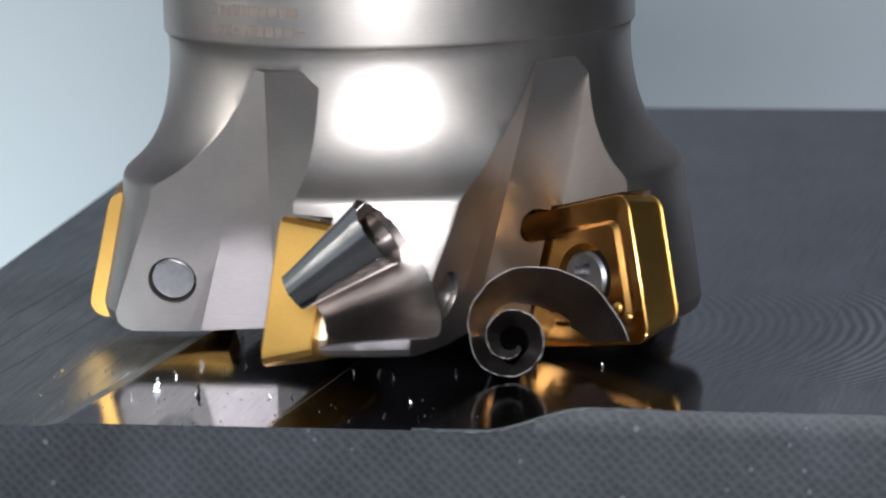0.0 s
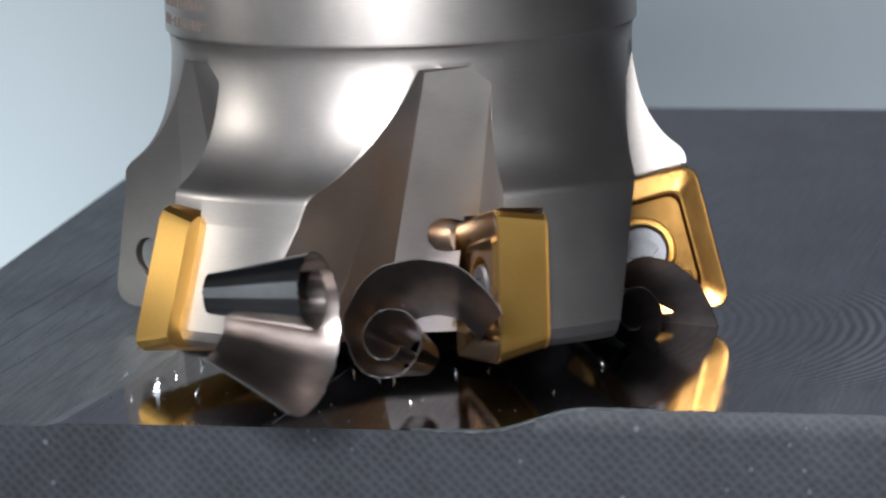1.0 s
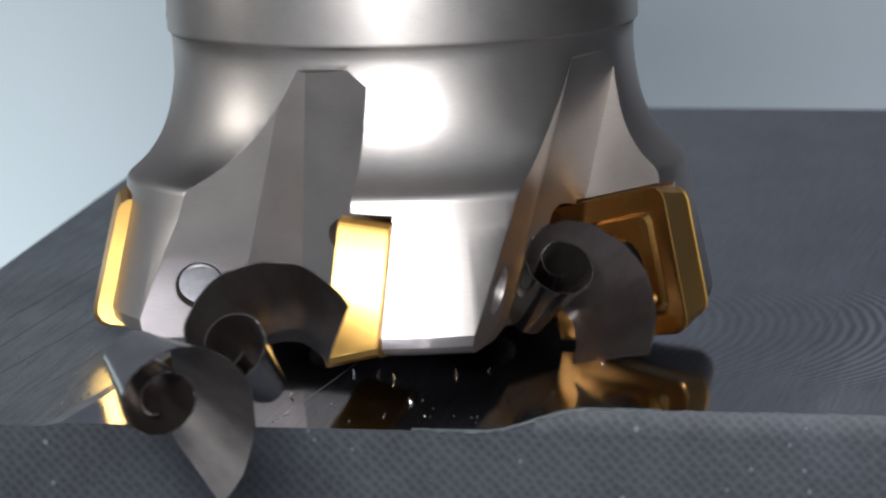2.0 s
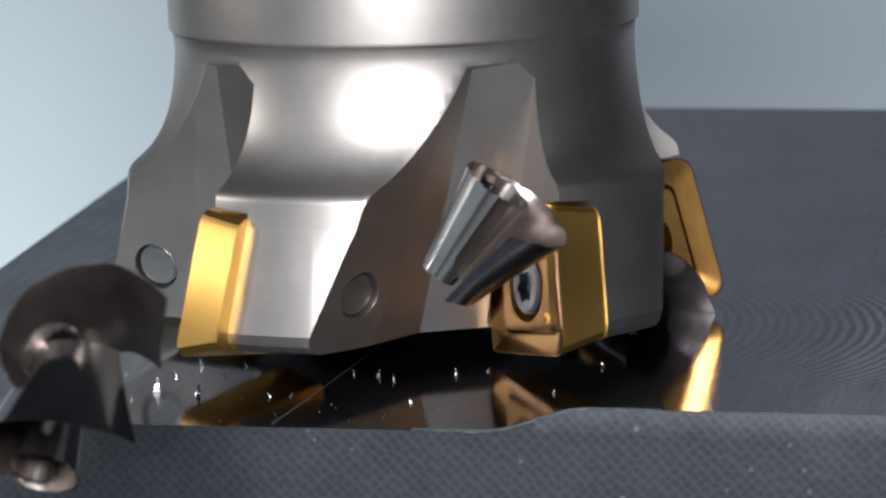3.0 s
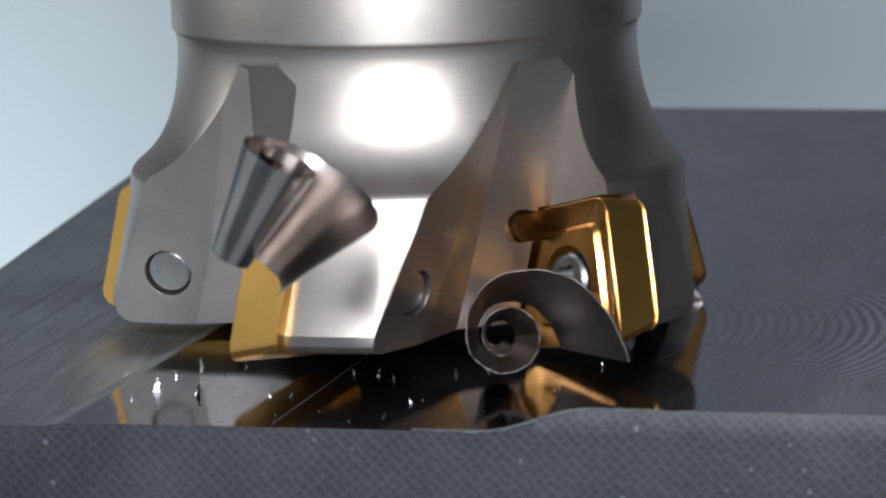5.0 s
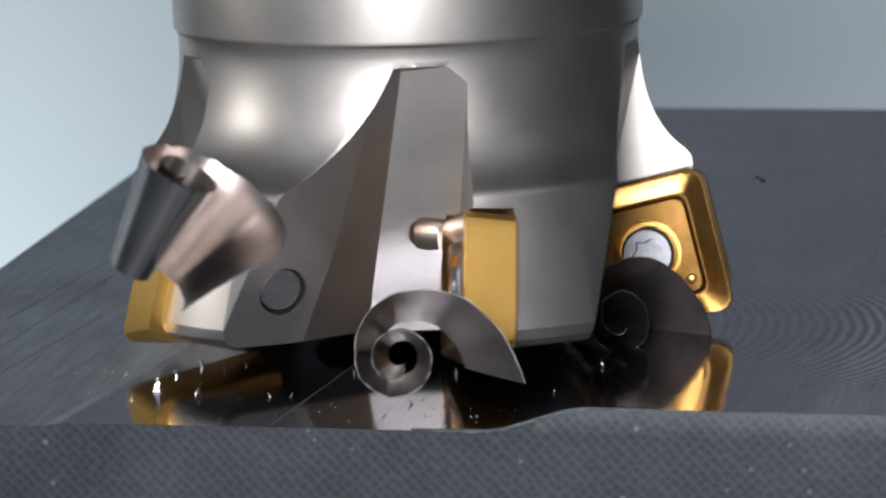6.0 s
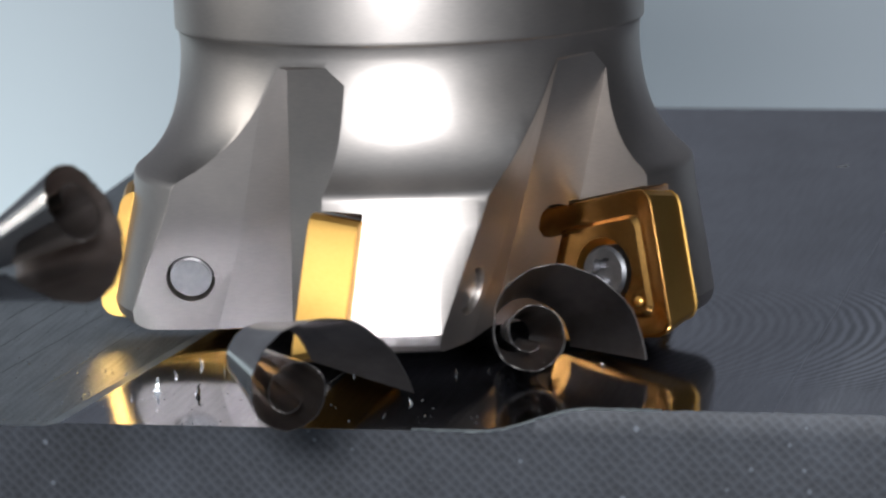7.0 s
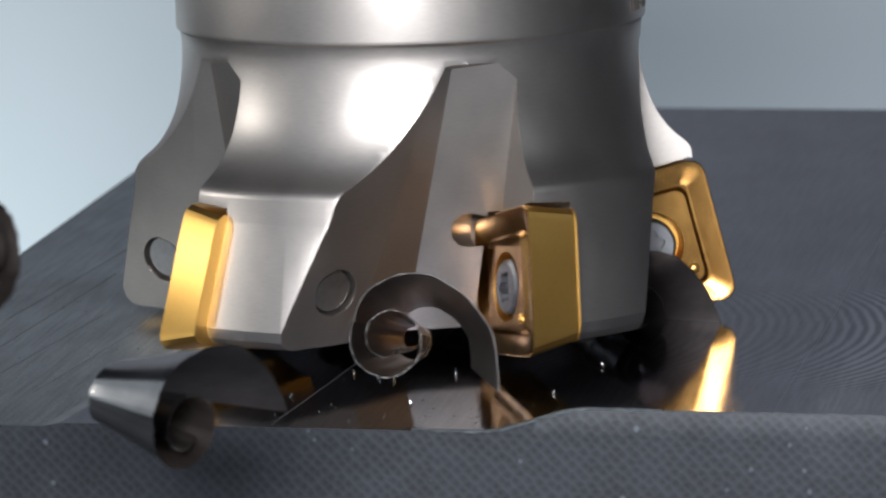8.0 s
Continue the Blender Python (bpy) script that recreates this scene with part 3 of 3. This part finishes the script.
CHIP_ROWS = {
    "a": (
        (0, -9.35, -52.00, 17.01, 0.799, -0.215, 0.562, 242),
        (0.5, -12.99, -62.00, 17.23, 0.988, -0.013, 0.152, 238),
        (1, -18.24, -74.00, 17.00, 0.923, -0.382, 0.041, 234),
        (1.5, -25.92, -82.00, 12.29, 0.652, -0.571, -0.499, 308),
        (1.7, -28.57, -86.00, 10.70, 0.558, -0.724, -0.406, 304),
        (2.05, -32.12, -94.00, 10.63, 0.340, -0.918, -0.204, 300),
        (2.4, -35.82, -103.00, 10.26, 0.106, -0.947, -0.304, 340),
        (2.8, -38.98, -112.00, 9.82, -0.192, -0.881, -0.433, 28),
        (3, -40.63, -116.00, 10.62, -0.240, -0.612, -0.754, 26),
        (3.2, -43.73, -120.00, 10.06, -0.256, -0.640, -0.724, 24),
        (3.5, -47.27, -126.00, 10.66, -0.250, -0.420, -0.880, 22),
        (4, -53.06, -136.00, 11.36, -0.234, -0.370, -0.899, 14),
        (8, -76.25, -176.00, 14.18, -0.234, -0.370, -0.899, 14),
    ),
    "b": (
        (0, 12.56, -26.00, 2.23, -0.032, -0.982, 0.186, 358),
        (0.5, 6.48, -34.00, 3.29, -0.205, -0.927, 0.313, 8),
        (1, -1.28, -46.00, 5.18, -0.306, -0.897, 0.319, 14),
        (1.5, -11.10, -58.00, 6.26, -0.270, -0.836, 0.478, 18),
        (1.7, -14.80, -63.00, 7.01, -0.272, -0.828, 0.490, 18),
        (2.25, -24.66, -84.00, 10.15, -0.316, -0.791, 0.523, 24),
        (2.8, -34.50, -108.00, 13.92, -0.363, -0.754, 0.547, 30),
        (3, -38.40, -114.00, 14.70, -0.361, -0.779, 0.513, 30),
        (3.2, -42.31, -119.00, 15.63, -0.333, -0.773, 0.540, 30),
        (3.5, -47.71, -126.00, 17.00, -0.336, -0.808, 0.485, 28),
        (4, -56.52, -138.00, 19.14, -0.328, -0.815, 0.478, 28),
        (8, -91.75, -186.00, 27.68, -0.328, -0.815, 0.478, 28),
    ),
    "c": (
        (0, 25.87, 6.60, 1.43, 0.882, -0.412, 0.227, 324),
        (0.123, 26.24, 4.90, 1.43, 0.854, -0.469, 0.227, 324),
        (0.523, 26.69, -0.71, 1.43, 0.736, -0.638, 0.227, 324),
        (0.823, 26.24, -4.92, 1.43, 0.626, -0.746, 0.227, 324),
        (1.123, 25.13, -9.00, 1.43, 0.501, -0.835, 0.227, 324),
        (1.523, 21.57, -15.00, 1.95, 0.414, -0.874, 0.257, 336),
        (1.95, 17.63, -29.85, 8.42, 0.321, -0.753, 0.575, 304),
        (2.37, 13.69, -44.70, 14.89, 0.379, -0.480, 0.791, 258),
        (2.8, 9.63, -60.00, 21.56, 0.568, -0.170, 0.806, 196),
        (3, 7.16, -64.00, 22.55, 0.565, -0.171, 0.807, 203),
        (3.2, 4.39, -68.00, 23.83, 0.569, -0.194, 0.800, 213),
        (3.5, -2.58, -72.00, 25.71, 0.536, -0.189, 0.823, 236),
        (4, -8.30, -78.00, 28.00, 0.497, -0.219, 0.840, 252),
        (4.5, -13.05, -85.00, 29.30, 0.508, -0.164, 0.846, 244),
        (4.7, -14.87, -88.00, 29.79, 0.493, -0.176, 0.852, 244),
        (5.25, -20.40, -96.00, 30.30, 0.461, -0.175, 0.870, 248),
        (5.8, -25.65, -106.00, 31.19, 0.444, -0.232, 0.865, 258),
        (6, -28.68, -109.00, 31.60, 0.475, -0.220, 0.852, 258),
        (6.5, -34.80, -117.00, 32.49, 0.545, -0.174, 0.820, 242),
        (7, -41.60, -125.00, 33.33, 0.732, -0.521, 0.439, 200),
        (7.5, -46.21, -133.00, 34.06, 0.777, -0.542, 0.321, 175),
        (8, -50.40, -141.00, 33.88, 0.775, -0.573, 0.267, 155),
    ),
    "d": (
        (0, 4.00, 52.00, 1.43, 0.965, 0.128, 0.227, 324),
        (0.6, 4.00, 52.00, 1.43, 0.965, 0.128, 0.227, 324),
        (1.3, 18.23, 19.50, 1.43, 0.965, 0.128, 0.227, 324),
        (1.7, 21.92, 15.24, 1.43, 0.971, -0.077, 0.227, 324),
        (2.1, 24.63, 10.30, 1.43, 0.933, -0.279, 0.227, 324),
        (2.5, 26.24, 4.90, 1.43, 0.854, -0.469, 0.227, 324),
        (2.9, 26.69, -0.71, 1.43, 0.736, -0.638, 0.227, 324),
        (3.2, 26.24, -4.92, 1.43, 0.626, -0.746, 0.227, 324),
        (3.5, 25.13, -9.00, 1.43, 0.501, -0.835, 0.227, 324),
        (3.9, 21.57, -15.00, 1.95, 0.414, -0.874, 0.257, 336),
        (4.2, 18.61, -20.00, 2.47, 0.382, -0.897, 0.221, 346),
        (4.5, 16.46, -24.00, 2.77, 0.295, -0.941, 0.164, 342),
        (4.7, 15.03, -27.00, 3.30, 0.092, -0.981, 0.171, 346),
        (5.25, 7.23, -39.00, 4.50, 0.047, -0.987, 0.151, 346),
        (5.8, 0.62, -50.00, 5.17, -0.047, -0.982, 0.185, 346),
        (6, -2.10, -56.00, 5.67, -0.032, -0.989, 0.143, 348),
        (6.5, -10.07, -66.00, 6.38, 0.094, -0.993, 0.073, 350),
        (7, -17.51, -77.00, 7.58, 0.408, -0.901, -0.148, 354),
        (7.5, -23.80, -94.00, 7.72, 0.589, -0.801, -0.107, 2),
        (8, -30.87, -106.00, 8.70, 0.707, -0.698, -0.117, 358),
    ),
    "e": (
        (0, 7.00, 68.00, 1.43, 0.965, 0.128, 0.227, 324),
        (2.9, 7.00, 68.00, 1.43, 0.965, 0.128, 0.227, 324),
        (3.677, 18.23, 19.50, 1.43, 0.965, 0.128, 0.227, 324),
        (4.077, 21.92, 15.24, 1.43, 0.971, -0.077, 0.227, 324),
        (4.477, 24.63, 10.30, 1.43, 0.933, -0.279, 0.227, 324),
        (4.877, 26.24, 4.90, 1.43, 0.854, -0.469, 0.227, 324),
        (5.277, 26.69, -0.71, 1.43, 0.736, -0.638, 0.227, 324),
        (5.577, 26.24, -4.92, 1.43, 0.626, -0.746, 0.227, 324),
        (5.877, 25.13, -9.00, 1.43, 0.501, -0.835, 0.227, 324),
        (6.277, 21.57, -15.00, 1.95, 0.414, -0.874, 0.257, 336),
        (6.577, 18.61, -20.00, 2.47, 0.382, -0.897, 0.221, 346),
        (6.877, 16.46, -24.00, 2.77, 0.295, -0.941, 0.164, 342),
        (7, 14.07, -27.00, 3.25, 0.168, -0.973, 0.156, 344),
        (7.5, 6.84, -36.00, 4.28, -0.016, -0.986, 0.164, 336),
        (8, -1.57, -46.00, 6.16, -0.242, -0.953, 0.181, 336),
    ),
    "f": (
        (0, 10.00, 84.00, 1.43, 0.965, 0.128, 0.227, 324),
        (5.3, 10.00, 84.00, 1.43, 0.965, 0.128, 0.227, 324),
        (6.054, 18.23, 19.50, 1.43, 0.965, 0.128, 0.227, 324),
        (6.454, 21.92, 15.24, 1.43, 0.971, -0.077, 0.227, 324),
        (6.854, 24.63, 10.30, 1.43, 0.933, -0.279, 0.227, 324),
        (7.254, 26.24, 4.90, 1.43, 0.854, -0.469, 0.227, 324),
        (7.654, 26.69, -0.71, 1.43, 0.736, -0.638, 0.227, 324),
        (8, 26.11, -5.55, 1.43, 0.608, -0.761, 0.227, 324),
    ),
}

LOOKS = ("curled dark steel chip tumbling through the air", "tightly curled dark steel chip with a flared wing", "cone-shaped bright steel chip tumbling away",
         "tightly curled dark steel chip rolling off the milled floor", "freshly curled steel chip on an insert", "freshly curled steel chip on an insert")
# radius of the coil where the wing begins (mm), widening of the wing, small end's share, sweep of the wing
chips = {}
for i, key in enumerate(CHIP_ROWS):
    chips[key] = steel_chip(13.5, i + 3, 1.4, (5.1, 0.36, 0.52, 3.1), LOOKS[i], CHIP if i in (0, 1, 2, 3) else CHIP_SATIN)


# ---- swarf ----
def splinter(size, seed):
    """A tiny torn sliver of steel, bent, about size mm."""
    rng = random.Random(seed)
    bm = bmesh.new()
    rows = []
    for i in range(5):
        u = i / 4
        w = 0.22 * (1 - 0.75 * u) * (0.8 + 0.4 * rng.random())
        bend = 0.35 * u * u * rng.choice((-1, 1)) * 0.6
        rows.append([bm.verts.new(Vector((bend + sx * w, sy * w * 0.5 + 0.12 * u * rng.random(), u)) * size * MM) for sx, sy in ((-1, -1), (1, -1), (1, 1), (-1, 1))])
    for a, b in zip(rows, rows[1:]):
        for k in range(4):
            bm.faces.new([a[k], a[(k + 1) % 4], b[(k + 1) % 4], b[k]])
    bm.faces.new(rows[0][::-1])
    bm.faces.new(rows[-1])
    return bm


SPLINTERS = ((-33.5, -33.8, 1.9), (-28.1, -36.1, 1.6), (-31.1, -25.1, 1.0), (-28.0, -20.0, 1.2), (-18.7, -38.9, 0.7), (-16.1, -39.2, 0.8), (-25.0, -24.0, 0.8), (5.2, -29.2, 1.0), (-4.9, -29.2, 1.1), (-2.8, -30.8, 1.0), (-45.5, -37.3, 0.6), (-51.1, -14.0, 0.7), (-42.2, -32.7, 0.5), (24.3, -27.8, 0.8), (17.3, -41.6, 0.7), (-38.0, -22.0, 0.6), (-40.7, -20.0, 0.6), (-22.1, -20.4, 0.9), (-8.0, -27.5, 0.8), (-0.7, -44.9, 0.9), (9.3, -28.1, 0.7), (-36.5, -36.6, 0.6))
for i, (x, y, s) in enumerate(SPLINTERS):
    across = x * math.cos(radians(YAW)) + y * math.sin(radians(YAW))
    along = y * math.cos(radians(YAW)) - x * math.sin(radians(YAW))
    z = 0.0 if across - SKEW * (along + 35) > BAND / MM else -0.45
    ob = part("metal_splinter", splinter(s, i), SPLINTER, at=pose(x * MM, y * MM, (z - 0.05 + y * math.tan(radians(LEAN))) * MM, 25 * math.sin(i * 2.1), 20 * math.cos(i * 1.7), 47 * i))
    tagged(ob, "tiny bright steel splinter on the milled floor", "metal splinter", "splinters on the milled floor")

# fine dust of cutting on the dull strip beside the fresh floor
bm = bmesh.new()
rng = random.Random(9)
for i in range(260):
    p = BLOCK @ Vector((rng.uniform(X0, BAND - 3 * MM) if i < 170 else rng.uniform(BAND, 60 * MM), rng.uniform(Y0, 20 * MM) if i < 170 else rng.uniform(Y0, -40 * MM), -0.45 * MM if i < 170 else 0.0))
    s = rng.uniform(0.05, 0.15) * MM
    bmesh.ops.create_icosphere(bm, subdivisions=1, radius=s, matrix=Matrix.Translation((p.x, p.y, p.z + s * 0.5)) @ Matrix.Diagonal((1, 1.4, 0.7, 1)))
tagged(part("steel_dust", bm, SPLINTER), "glittering fine steel dust on the floor", "metal dust", kind="stuff")

FLYING = {
    "p": ((0, 20.0, 45.0, 12.0), (4.6, 20.0, 45.0, 12.0), (5.4, 43.0, 0.0, 16.0), (5.8, 45.7, -20.0, 19.7), (6.1, 47.1, -20.0, 21.7), (6.4, 51.1, -20.0, 22.5), (6.9, 56.4, -20.0, 23.1), (8, 68.0, -20.0, 22.0)),
    "q": ((0, -20.0, 45.0, 10.0), (3.2, -20.0, 45.0, 10.0), (4.0, -38.2, -72.0, 14.5), (4.4, -43.7, -75.0, 16.9), (4.7, -46.8, -78.0, 18.5), (5.2, -52.5, -82.0, 20.7), (8, -79.4, -100.0, 25.7)),
}
flying = {}
for i, key in enumerate(FLYING):
    ob = part("metal_splinter", splinter(1.5, 40 + i), SPLINTER)
    flying[key] = tagged(ob, "tiny bright steel splinter flying off", "metal splinter", "flying splinters")


def motions():
    """The mill turns and feeds away; each chip rides out on its insert and flies off."""
    rows = []
    for i in range(17):
        t = i * 0.5
        turn = -145.67 - (30.29 * (t - 4) - 0.0298 * (t - 4) ** 2)
        rows.append((t, pose(0.1863 * (t - 4) * MM, 0.3915 * (t - 4) * MM, 0, 0, 0, turn)))
    walk(mill, rows)
    for key, ob in chips.items():
        walk(ob, [(r[0], aim(*r[1:])) for r in CHIP_ROWS[key]])

    for key, ob in flying.items():
        walk(ob, [(r[0], pose(r[1] * MM, r[2] * MM, r[3] * MM, 40 * r[0], 25 * r[0], 15 * r[0])) for r in FLYING[key]])


motions()
